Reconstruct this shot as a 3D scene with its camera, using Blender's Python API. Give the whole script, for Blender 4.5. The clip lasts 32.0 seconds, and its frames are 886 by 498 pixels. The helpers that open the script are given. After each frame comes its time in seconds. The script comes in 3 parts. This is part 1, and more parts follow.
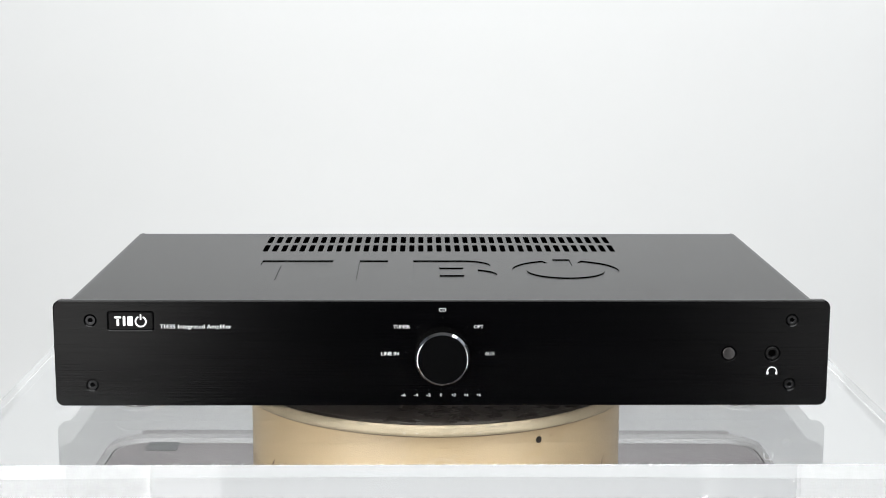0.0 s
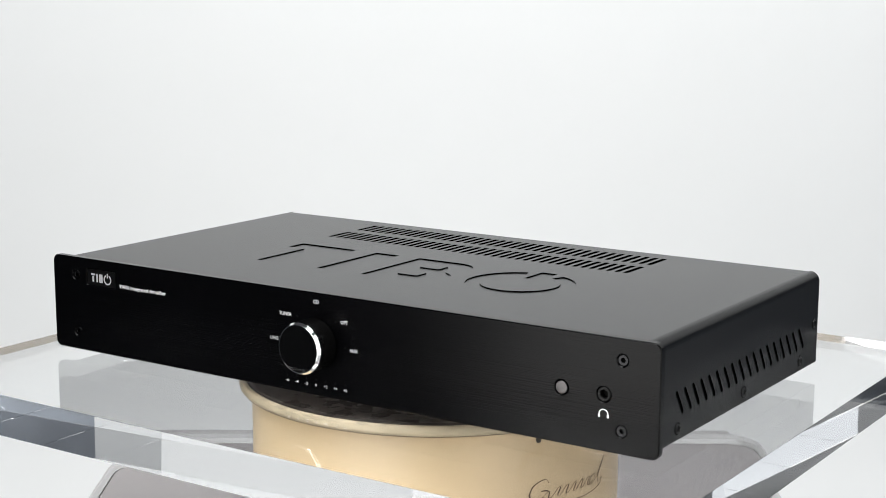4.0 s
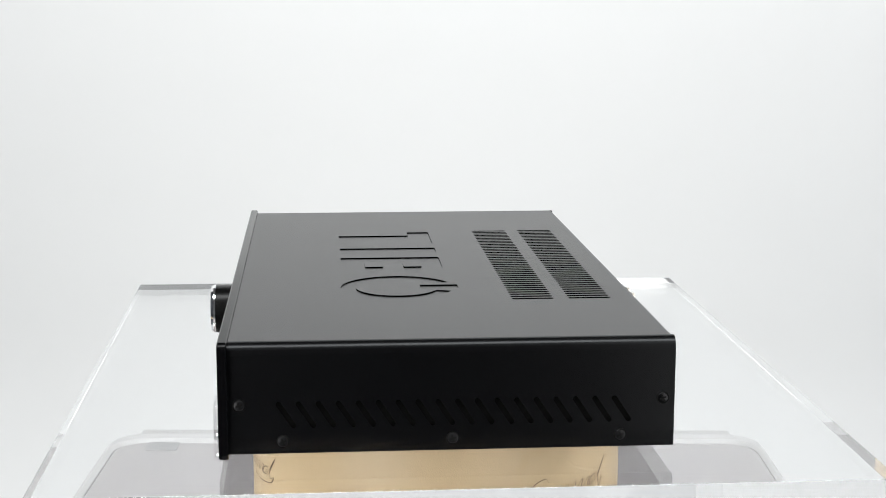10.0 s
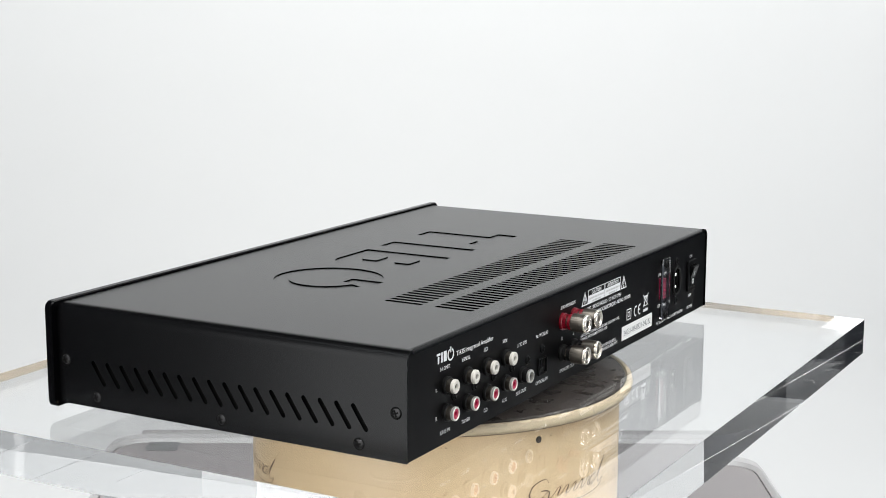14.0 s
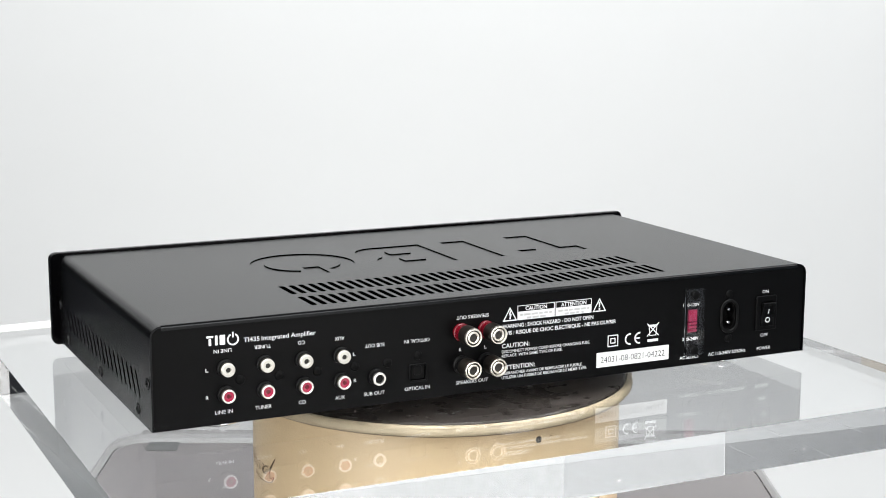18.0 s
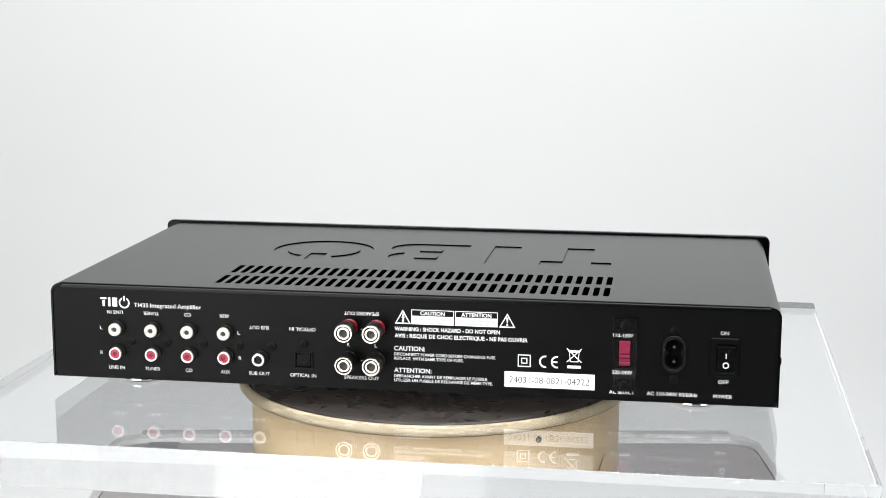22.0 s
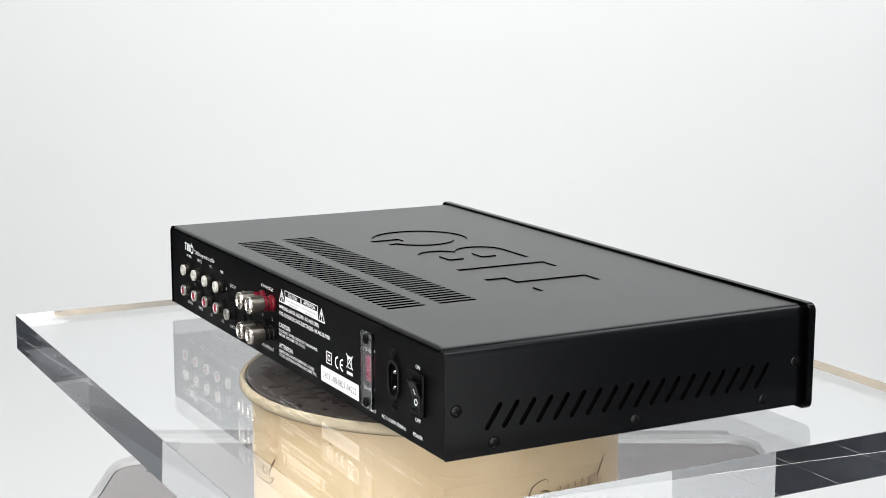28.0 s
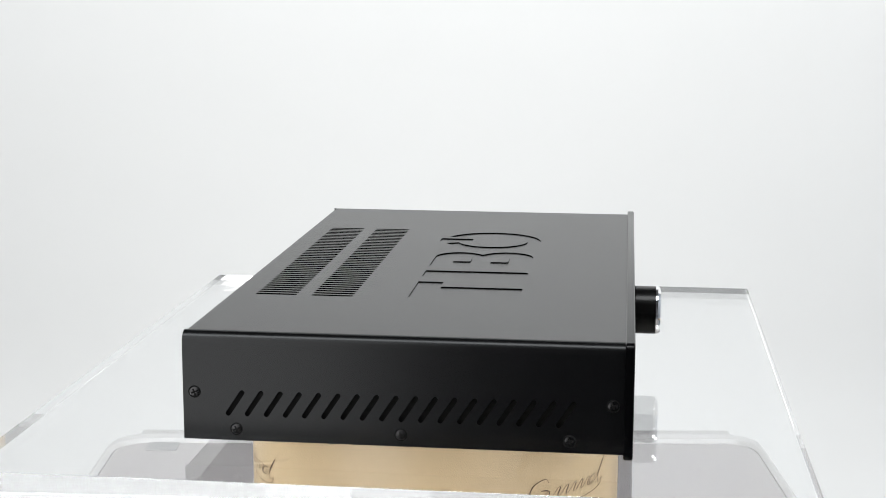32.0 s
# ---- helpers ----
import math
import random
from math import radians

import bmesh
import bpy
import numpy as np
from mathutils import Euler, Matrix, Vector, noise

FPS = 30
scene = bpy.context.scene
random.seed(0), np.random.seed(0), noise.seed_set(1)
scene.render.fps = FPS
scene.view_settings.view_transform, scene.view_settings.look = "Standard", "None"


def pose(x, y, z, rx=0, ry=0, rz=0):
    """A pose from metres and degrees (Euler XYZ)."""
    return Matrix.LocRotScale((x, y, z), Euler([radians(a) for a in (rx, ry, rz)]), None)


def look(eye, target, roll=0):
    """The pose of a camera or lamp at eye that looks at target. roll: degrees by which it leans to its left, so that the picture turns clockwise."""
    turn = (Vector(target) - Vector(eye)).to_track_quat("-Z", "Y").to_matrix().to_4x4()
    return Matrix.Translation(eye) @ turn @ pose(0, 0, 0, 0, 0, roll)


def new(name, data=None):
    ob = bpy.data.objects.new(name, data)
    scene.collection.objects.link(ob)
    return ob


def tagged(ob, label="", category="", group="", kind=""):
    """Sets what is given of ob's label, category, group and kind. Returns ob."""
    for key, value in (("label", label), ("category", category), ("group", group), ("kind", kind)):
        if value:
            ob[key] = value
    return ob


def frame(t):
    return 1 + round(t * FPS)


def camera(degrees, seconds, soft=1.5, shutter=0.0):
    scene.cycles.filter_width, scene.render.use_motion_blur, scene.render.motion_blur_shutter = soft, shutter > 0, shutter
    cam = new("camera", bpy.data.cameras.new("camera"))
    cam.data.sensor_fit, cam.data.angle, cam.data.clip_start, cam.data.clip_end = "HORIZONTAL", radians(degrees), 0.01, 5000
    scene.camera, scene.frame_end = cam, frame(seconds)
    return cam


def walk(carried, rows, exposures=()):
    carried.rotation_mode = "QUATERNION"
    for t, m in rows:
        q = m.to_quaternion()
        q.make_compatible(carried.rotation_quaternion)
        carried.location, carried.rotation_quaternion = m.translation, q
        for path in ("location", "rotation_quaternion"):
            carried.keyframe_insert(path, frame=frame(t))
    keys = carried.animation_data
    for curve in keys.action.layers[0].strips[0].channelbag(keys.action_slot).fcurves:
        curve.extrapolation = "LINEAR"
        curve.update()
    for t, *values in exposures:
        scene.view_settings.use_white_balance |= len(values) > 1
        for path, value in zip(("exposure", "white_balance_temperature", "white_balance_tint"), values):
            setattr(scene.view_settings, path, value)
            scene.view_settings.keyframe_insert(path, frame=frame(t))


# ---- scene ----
# Camera on a tripod; the turntable turns before it.
EYE = Vector((0.0, -0.9654, 0.2464))
cam = camera(32.0, 32.0, soft=0.9)
HOLD = Matrix.Translation(EYE) @ pose(0, 0, 0, 0, 0, -0.255) @ pose(0, 0, 0, 90 - 10.244, 0, 0) @ pose(0, 0, 0, 0, 0, 0.163)
walk(cam, [(0.0, HOLD), (32.0, HOLD)])

# ---- light: softboxes beside the camera, high right and over the backdrop, and two added fills ----
world = bpy.data.worlds.new("studio_dark")
world.use_nodes = True
world.node_tree.nodes["Background"].inputs[0].default_value = (0.75, 0.87, 1.0, 1)
world.node_tree.nodes["Background"].inputs[1].default_value = 0.02
scene.world = world
scene.view_settings.exposure = 0.0
scene.cycles.max_bounces = 24
scene.cycles.transmission_bounces = 24
scene.cycles.glossy_bounces = 16


def softbox(name, eye, target, width, height, watts, color):
    data = bpy.data.lights.new(name, "AREA")
    data.shape, data.size, data.size_y, data.energy, data.color = "RECTANGLE", width, height, watts, color
    ob = new(name, data)
    ob.matrix_world = look(eye, target)
    return ob


softbox("softbox_left", (-0.508, -0.776, 0.45), (0.247, -0.096, 0.45), 0.67, 1.70, 14.2, (1.0, 0.99, 0.97))
softbox("softbox_right", (0.585, -0.88, 0.45), (-0.205, -0.25, 0.45), 0.54, 1.70, 6.2, (1.0, 0.99, 0.97))
# Lamp without a known source, added to brighten the slab's edge.
softbox("added_side_fill", (-2.36, -1.28, 0.2), (0, 0.1, 0.1), 0.40, 1.8, 2.2, (0.93, 0.96, 1.0))
# Added fill, no such lamp known: spreads even light over the backdrop.
softbox("added_top_fill", (0.0, -0.75, 2.3), (0.0, 1.0, -0.5), 3.4, 0.8, 98, (0.965, 0.99, 0.995))
softbox("softbox_high", (1.40, 0.75, 2.15), (0.1, 0.1, 0.0), 0.9, 0.7, 13, (0.99, 0.99, 1.0))
softbox("softbox_backdrop", (0.05, 1.20, 1.28), (0.05, 1.5, 0.70), 1.2, 0.2, 3.0, (0.97, 0.99, 1.0))


# ---- materials ----
def mat(name, color, rough=0.5, metal=0.0, spread=0.12, scale=40.0, bump=0.0, bump_scale=600.0, stretch=(1, 1, 1), rough_spread=0.08,
        coat=0.0, aniso=0.0, specular=0.5, coarse=6.0):
    m = bpy.data.materials.new(name)
    m.use_nodes = True
    nt = m.node_tree
    b = nt.nodes["Principled BSDF"]
    b.inputs["Metallic"].default_value = metal
    b.inputs["Specular IOR Level"].default_value = specular
    b.inputs["Coat Weight"].default_value = coat
    b.inputs["Anisotropic"].default_value = aniso
    co = nt.nodes.new("ShaderNodeTexCoord")
    mp = nt.nodes.new("ShaderNodeMapping")
    mp.inputs["Scale"].default_value = stretch
    nt.links.new(co.outputs["Object"], mp.inputs["Vector"])
    fine = nt.nodes.new("ShaderNodeTexNoise")
    fine.inputs["Scale"].default_value, fine.inputs["Detail"].default_value = scale, 5
    big = nt.nodes.new("ShaderNodeTexNoise")
    big.inputs["Scale"].default_value, big.inputs["Detail"].default_value = coarse, 3
    nt.links.new(mp.outputs[0], fine.inputs["Vector"])
    nt.links.new(co.outputs["Object"], big.inputs["Vector"])
    add = nt.nodes.new("ShaderNodeMath")
    add.operation = "ADD"
    nt.links.new(fine.outputs["Fac"], add.inputs[0])
    nt.links.new(big.outputs["Fac"], add.inputs[1])
    ramp = nt.nodes.new("ShaderNodeMapRange")
    ramp.inputs["From Min"].default_value, ramp.inputs["From Max"].default_value = 0.6, 1.4
    ramp.inputs["To Min"].default_value, ramp.inputs["To Max"].default_value = 1 - spread, 1 + spread
    nt.links.new(add.outputs[0], ramp.inputs["Value"])
    mul = nt.nodes.new("ShaderNodeVectorMath")
    mul.operation = "SCALE"
    mul.inputs[0].default_value = color
    nt.links.new(ramp.outputs[0], mul.inputs["Scale"])
    nt.links.new(mul.outputs[0], b.inputs["Base Color"])
    rr = nt.nodes.new("ShaderNodeMapRange")
    rr.inputs["From Min"].default_value, rr.inputs["From Max"].default_value = 0.6, 1.4
    rr.inputs["To Min"].default_value, rr.inputs["To Max"].default_value = max(0.02, rough - rough_spread), min(1, rough + rough_spread)
    nt.links.new(add.outputs[0], rr.inputs["Value"])
    nt.links.new(rr.outputs[0], b.inputs["Roughness"])
    if bump:
        grain = nt.nodes.new("ShaderNodeTexNoise")
        grain.inputs["Scale"].default_value, grain.inputs["Detail"].default_value = bump_scale, 3
        nt.links.new(mp.outputs[0], grain.inputs["Vector"])
        bp = nt.nodes.new("ShaderNodeBump")
        bp.inputs["Strength"].default_value, bp.inputs["Distance"].default_value = bump, 0.0005
        nt.links.new(grain.outputs["Fac"], bp.inputs["Height"])
        nt.links.new(bp.outputs[0], b.inputs["Normal"])
    return m


def clear(name, color, rough=0.0, ior=1.49):
    m = bpy.data.materials.new(name)
    m.use_nodes = True
    b = m.node_tree.nodes["Principled BSDF"]
    b.inputs["Base Color"].default_value = (*color, 1)
    b.inputs["Transmission Weight"].default_value = 1
    b.inputs["Roughness"].default_value = rough
    b.inputs["IOR"].default_value = ior
    return m


POWDER = mat("black_powder_coat", (0.0010, 0.0010, 0.0012), 0.26, specular=0.185, spread=0.12, scale=60, bump=0.005, bump_scale=2500, rough_spread=0.012)
POWDER.node_tree.nodes["Principled BSDF"].inputs["Specular Tint"].default_value = (0.94, 0.97, 1.0, 1)
BRUSHED = mat("black_brushed_anodised", (0.0007, 0.0007, 0.0009), 0.19, specular=0.115, spread=0.4, scale=260, bump=0.15, bump_scale=700, stretch=(0.010, 1, 3.5), rough_spread=0.05)
PANEL = mat("black_satin_steel", (0.0013, 0.0013, 0.0015), 0.42, specular=0.115, spread=0.15, scale=80, bump=0.03, bump_scale=1800, rough_spread=0.04)
# Near black, standing for the shade inside openings, recesses and pits.
INSIDE = mat("inside_shade", (0.004, 0.004, 0.004), 0.8, specular=0.1)
GLOSS = mat("black_gloss_plastic", (0.001, 0.001, 0.001), 0.02, rough_spread=0.0)
KNOBSIDE = mat("black_anodised_knob", (0.002, 0.002, 0.002), 0.26, specular=0.16, spread=0.2, rough_spread=0.03)
# Shade within the phono contacts and post bores, painted as a dark colour.
HOLLOW = mat("contact_hole_shade", (0.03, 0.027, 0.023), 0.5)
MATTE = mat("black_matte_plastic", (0.004, 0.004, 0.004), 0.40, specular=0.19)
CHROME = mat("polished_chrome", (0.92, 0.92, 0.93), 0.08, 1.0, spread=0.03, rough_spread=0.03)
SATIN = mat("bright_satin_plating", (0.80, 0.78, 0.74), 0.30, 0.9, spread=0.04)
BRIGHT = mat("bright_nickel", (0.78, 0.74, 0.67), 0.24, 1.0, spread=0.06)
NICKEL = mat("satin_nickel", (0.10, 0.09, 0.078), 0.38, 1.0, spread=0.1, scale=120, rough_spread=0.06)
STEEL = mat("dark_screw_steel", (0.022, 0.022, 0.023), 0.24, 1.0, spread=0.2)
SIDESCREW = mat("black_nickel_screw", (0.026, 0.026, 0.027), 0.27, 1.0, spread=0.2)
BLACKSCREW = mat("blackened_screw", (0.003, 0.003, 0.0032), 0.35, 0.0, specular=0.12, spread=0.2)
PRINT = mat("white_screen_print", (0.82, 0.83, 0.84), 0.55, spread=0.04, scale=400)
INLAY = mat("silver_inlay", (0.78, 0.78, 0.79), 0.40, 0.75, spread=0.04, scale=300)
PALE = mat("pale_grey_print", (0.55, 0.55, 0.55), 0.55, spread=0.05)
PAPER = mat("white_paper_label", (0.85, 0.85, 0.84), 0.6, spread=0.03)
INK = mat("black_ink", (0.03, 0.03, 0.035), 0.6)
WHITEPLASTIC = mat("ivory_plastic", (0.58, 0.56, 0.51), 0.28, spread=0.05)
COLLARRED = mat("dark_red_plastic", (0.14, 0.003, 0.010), 0.25, spread=0.1)
REDPLASTIC = mat("red_plastic", (0.36, 0.008, 0.05), 0.3, spread=0.08)
REDSWITCH = mat("magenta_red_plastic", (0.20, 0.004, 0.035), 0.35, spread=0.08)
LENS = mat("grey_lens", (0.07, 0.067, 0.067), 0.2, 0.9, spread=0.08)
ACRYLIC = clear("clear_acrylic", (0.895, 0.905, 0.912))
COVERCLEAR = clear("clear_cover_plastic", (0.97, 0.97, 0.98), 0.02)
CREAM = mat("cream_enamel", (0.87, 0.665, 0.41), 0.32, spread=0.06, scale=14, bump=0.02, bump_scale=60, coarse=9, rough_spread=0.06)
CREAMRIM = mat("worn_cream_enamel", (0.60, 0.50, 0.345), 0.38, spread=0.22, scale=60, coarse=22)
FELT = mat("dark_worn_platter", (0.062, 0.051, 0.045), 0.30, spread=0.35, scale=90, bump=0.08, bump_scale=300, coarse=12, rough_spread=0.08)
BROWN = mat("brown_transfer", (0.10, 0.055, 0.03), 0.5)
TABLETOP = mat("mauve_grey_laminate", (0.225, 0.208, 0.208), 0.4, spread=0.08, scale=30, coarse=5)
TABLERIM = mat("pale_table_edge", (0.40, 0.392, 0.392), 0.35, spread=0.08, scale=25)
BACKSTRIP = mat("grey_strip", (0.30, 0.288, 0.288), 0.4, spread=0.06)
STICK = mat("dull_dark_sticker", (0.14, 0.145, 0.145), 0.5)
WORN = mat("brown_worn_enamel", (0.60, 0.49, 0.34), 0.5, spread=0.5, scale=150, coarse=40)
LINE = mat("dark_worn_line", (0.12, 0.09, 0.06), 0.6, spread=0.9, scale=180, coarse=60)
HOLE = mat("screw_hole_shade", (0.03, 0.024, 0.018), 0.6, spread=0.5, scale=400)
BACKDROP = mat("white_backdrop_paper", (0.80, 0.80, 0.795), 0.9, spread=0.012, scale=6, specular=0.1, coarse=1.2)
SOUTHPAINT = mat("grey_wall", (0.16, 0.165, 0.175), 0.8, spread=0.1, scale=5)
WALLPAINT = mat("dark_studio_wall", (0.055, 0.059, 0.068), 0.85, spread=0.1, scale=5)
EASTPAINT = mat("blue_grey_wall", (0.40, 0.43, 0.48), 0.8, spread=0.45, scale=7, coarse=2)
CEILPAINT = mat("grey_ceiling_paint", (0.12, 0.12, 0.12), 0.9, spread=0.03)
SLATE = mat("blue_grey_floor", (0.11, 0.12, 0.14), 0.4, spread=0.6, scale=9, coarse=2)


# ---- mesh helpers ----
def mesh_of(bm, name, material, smooth=16):
    me = bpy.data.meshes.new(name)
    bm.normal_update()
    bm.to_mesh(me)
    bm.free()
    me.materials.append(material)
    if smooth:
        for p in me.polygons:
            p.use_smooth = True
        me.set_sharp_from_angle(angle=radians(smooth))
    return me


def part(name, bm, material, parent=None, label="", smooth=16, at=None):
    ob = new(name, mesh_of(bm, name, material, smooth))
    if at is not None:
        ob.matrix_basis = at
    if parent is not None:
        ob.parent = parent
    if label:
        ob["label"] = label
    return ob


def box(x0, x1, y0, y1, z0, z1, bevel=0.0, segments=2):
    bm = bmesh.new()
    bmesh.ops.create_cube(bm, size=1)
    for v in bm.verts:
        v.co = ((x0 + x1) / 2 + v.co.x * (x1 - x0), (y0 + y1) / 2 + v.co.y * (y1 - y0), (z0 + z1) / 2 + v.co.z * (z1 - z0))
    if bevel:
        bmesh.ops.bevel(bm, geom=bm.edges[:], offset=bevel, segments=segments, affect="EDGES", profile=0.5)
    return bm


def lathe(profile, segments=40):
    """Turn (radius, height) round z."""
    bm = bmesh.new()
    rings = []
    for r, h in profile:
        if r < 1e-7:
            rings.append([bm.verts.new((0, 0, h))])
        else:
            rings.append([bm.verts.new((r * math.cos(2 * math.pi * k / segments), r * math.sin(2 * math.pi * k / segments), h)) for k in range(segments)])
    for a, b in zip(rings, rings[1:]):
        for k in range(segments):
            n = (k + 1) % segments
            if len(a) == 1 and len(b) > 1:
                bm.faces.new((a[0], b[n], b[k]))
            elif len(b) == 1 and len(a) > 1:
                bm.faces.new((a[k], a[n], b[0]))
            elif len(a) > 1:
                bm.faces.new((a[k], a[n], b[n], b[k]))
    bmesh.ops.recalc_face_normals(bm, faces=bm.faces[:])
    return bm


def moved(bm, m):
    bm.transform(m)
    return bm


def joined(*bms):
    out = bmesh.new()
    for bm in bms:
        me = bpy.data.meshes.new("piece")
        bm.to_mesh(me)
        bm.free()
        out.from_mesh(me)
        bpy.data.meshes.remove(me)
    return out


def round_rect(cx, cy, w, h, r, n=5):
    pts = []
    for sx, sy, a0 in ((1, 1, 0), (-1, 1, 90), (-1, -1, 180), (1, -1, 270)):
        for k in range(n + 1):
            a = radians(a0 + 90 * k / n)
            pts.append((cx + sx * (w / 2 - r) + r * math.cos(a), cy + sy * (h / 2 - r) + r * math.sin(a)))
    return pts


def circle(cx, cy, r, n=24):
    return [(cx + r * math.cos(2 * math.pi * k / n), cy + r * math.sin(2 * math.pi * k / n)) for k in range(n)]


def stadium(ax, ay, bx, by, w, n=5):
    a, b = Vector((ax, ay)), Vector((bx, by))
    ang = math.atan2(by - ay, bx - ax)
    pts = [(b.x + w / 2 * math.cos(ang + radians(-90 + 180 * k / n)), b.y + w / 2 * math.sin(ang + radians(-90 + 180 * k / n))) for k in range(n + 1)]
    pts += [(a.x + w / 2 * math.cos(ang + radians(90 + 180 * k / n)), a.y + w / 2 * math.sin(ang + radians(90 + 180 * k / n))) for k in range(n + 1)]
    return pts


def from_curve(data):
    ob = bpy.data.objects.new("outline", data)
    me = bpy.data.meshes.new_from_object(ob)
    bm = bmesh.new()
    bm.from_mesh(me)
    bpy.data.objects.remove(ob)
    bpy.data.meshes.remove(me)
    bmesh.ops.remove_doubles(bm, verts=bm.verts[:], dist=1e-6)
    return bm


def plate(outlines, thick, bevel=0.0):
    """A flat plate in x and y from z = 0 to thick; inner outlines are holes."""
    cu = bpy.data.curves.new("plate", "CURVE")
    cu.dimensions, cu.fill_mode = "2D", "BOTH"
    cu.extrude = max(0.0, thick / 2 - bevel)
    cu.bevel_depth, cu.bevel_resolution, cu.offset = bevel, 0, -bevel
    for pts in outlines:
        sp = cu.splines.new("POLY")
        sp.points.add(len(pts) - 1)
        for p, q in zip(sp.points, pts):
            p.co = (q[0], q[1], 0, 1)
        sp.use_cyclic_u = True
    bm = from_curve(cu)
    bpy.data.curves.remove(cu)
    return moved(bm, Matrix.Translation((0, 0, thick / 2)))


def words(body, width, cap, bold=0.0, depth=0.00012):
    """Lettering in x and y, its left end at x = 0 and base at y = 0, stretched to the width."""
    cu = bpy.data.curves.new("words", "FONT")
    cu.body, cu.size, cu.resolution_u, cu.extrude = body, 1.0, 3, 0.0
    cu.offset = bold
    bm = from_curve(cu)
    bpy.data.curves.remove(cu)
    xs = [v.co.x for v in bm.verts]
    lo, hi = min(xs), max(xs)
    k = cap / 0.729
    for v in bm.verts:
        v.co = ((v.co.x - lo) * width / (hi - lo), v.co.y * k, depth)
    return bm


# planes of the amplifier's two faces: u runs to the right of the reader, v up, w out of the face
AMP_X = 0.0022
FRONT_Y, REAR_Y = -0.1252, 0.1045
FRONT = Matrix(((1, 0, 0, 0), (0, 0, -1, FRONT_Y), (0, 1, 0, 0), (0, 0, 0, 1)))
REAR = Matrix(((-1, 0, 0, 0), (0, 0, 1, REAR_Y), (0, 1, 0, 0), (0, 0, 0, 1)))
RIGHT = Matrix(((0, 0, 1, 0.2118), (1, 0, 0, 0), (0, 1, 0, 0), (0, 0, 0, 1)))
LEFT = Matrix(((0, 0, -1, -0.2118), (-1, 0, 0, 0), (0, 1, 0, 0), (0, 0, 0, 1)))
TOP_Z = 0.0641


def on(face, u, v, w=0.0, turn=0):
    return face @ pose(u, v, w, 0, 0, turn)


# ---- the room ----
def room():
    x0, x1, y0, y1, z0, z1 = -2.4, 2.4, -2.8, 1.9, -0.95, 2.80
    t = 0.1
    tagged(part("wall_south", box(x0, x1, y0 - t, y0, z0, z1), SOUTHPAINT), "mid grey painted studio wall", "wall", kind="structure")
    tagged(part("wall_north", box(x0, x1, y1, y1 + t, z0, z1), WALLPAINT), "dark grey painted wall behind the backdrop", "wall", kind="structure")
    tagged(part("wall_west", box(x0 - t, x0, y0 - t, y1 + t, z0, z1), WALLPAINT), "dark grey painted studio wall", "wall", kind="structure")
    tagged(part("wall_east", box(x1, x1 + t, y0 - t, y1 + t, z0, z1), EASTPAINT), "blue-grey painted studio wall", "wall", kind="structure")
    tagged(part("ceiling", box(x0 - t, x1 + t, y0 - t, y1 + t, z1, z1 + t), CEILPAINT), "plain dark grey painted ceiling", "ceiling", kind="structure")
    tagged(part("floor", box(x0 - t, x1 + t, y0 - t, y1 + t, z0 - t, z0), SLATE), "plain blue-grey cloudy studio floor", "floor", kind="structure")
    # white paper sweep: back wall, curve and floor in one sheet
    front = [(1.5, 1.40 - 0.25 * k) for k in range(7)]
    front += [(1.5 - 0.59 * (1 - math.cos(radians(a))), -0.35 - 0.59 * math.sin(radians(a))) for a in range(0, 91, 5)]
    front += [(0.6, -0.94), (0.2, -0.94), (-0.45, -0.94)]
    back = [(y + 0.003, z) for y, z in front[:7]] + [(1.5 - 0.59 + 0.593 * math.cos(radians(a)), -0.35 - 0.593 * math.sin(radians(a))) for a in range(0, 91, 5)]
    back += [(y, z - 0.003) for y, z in front[-3:]]
    bm = bmesh.new()
    loop = front + back[::-1]
    sides = [[bm.verts.new((x, y, z)) for y, z in loop] for x in (-1.1, -0.55, 0, 0.55, 1.1)]
    n = len(loop)
    for p, q in zip(sides, sides[1:]):
        for k in range(n):
            bm.faces.new((p[k], p[(k + 1) % n], q[(k + 1) % n], q[k]))
    bmesh.ops.recalc_face_normals(bm, faces=bm.faces[:])
    tagged(part("backdrop", bm, BACKDROP), "seamless white paper sweep behind the table", "backdrop", kind="structure")
    # unseen boards added at the sides of the sweep to whiten the slab's edges: a low strip on the floor and one hung
    # above it
    for xa, ya, xb, yb in ((1.13, 1.50, 2.12, 0.62), (-1.13, 1.50, -2.12, 1.12)):
        half = math.hypot(xb - xa, yb - ya) / 2
        turn = math.degrees(math.atan2(yb - ya, xb - xa))
        for za, zb, label in ((-0.946, -0.50, "unseen low white board, added to whiten the slab's edges"), (0.48, 1.40, "unseen hung white board, added to whiten the slab's edges")):
            bm = moved(box(-half, half, -0.01, 0.01, za, zb, 0.002, 1), pose((xa + xb) / 2, (ya + yb) / 2, 0, 0, 0, turn))
            tagged(part("added_board", bm, BACKDROP), label, "backdrop", kind="structure")


room()


# ---- table and motor drum ----
TABLE_Z = -0.1646


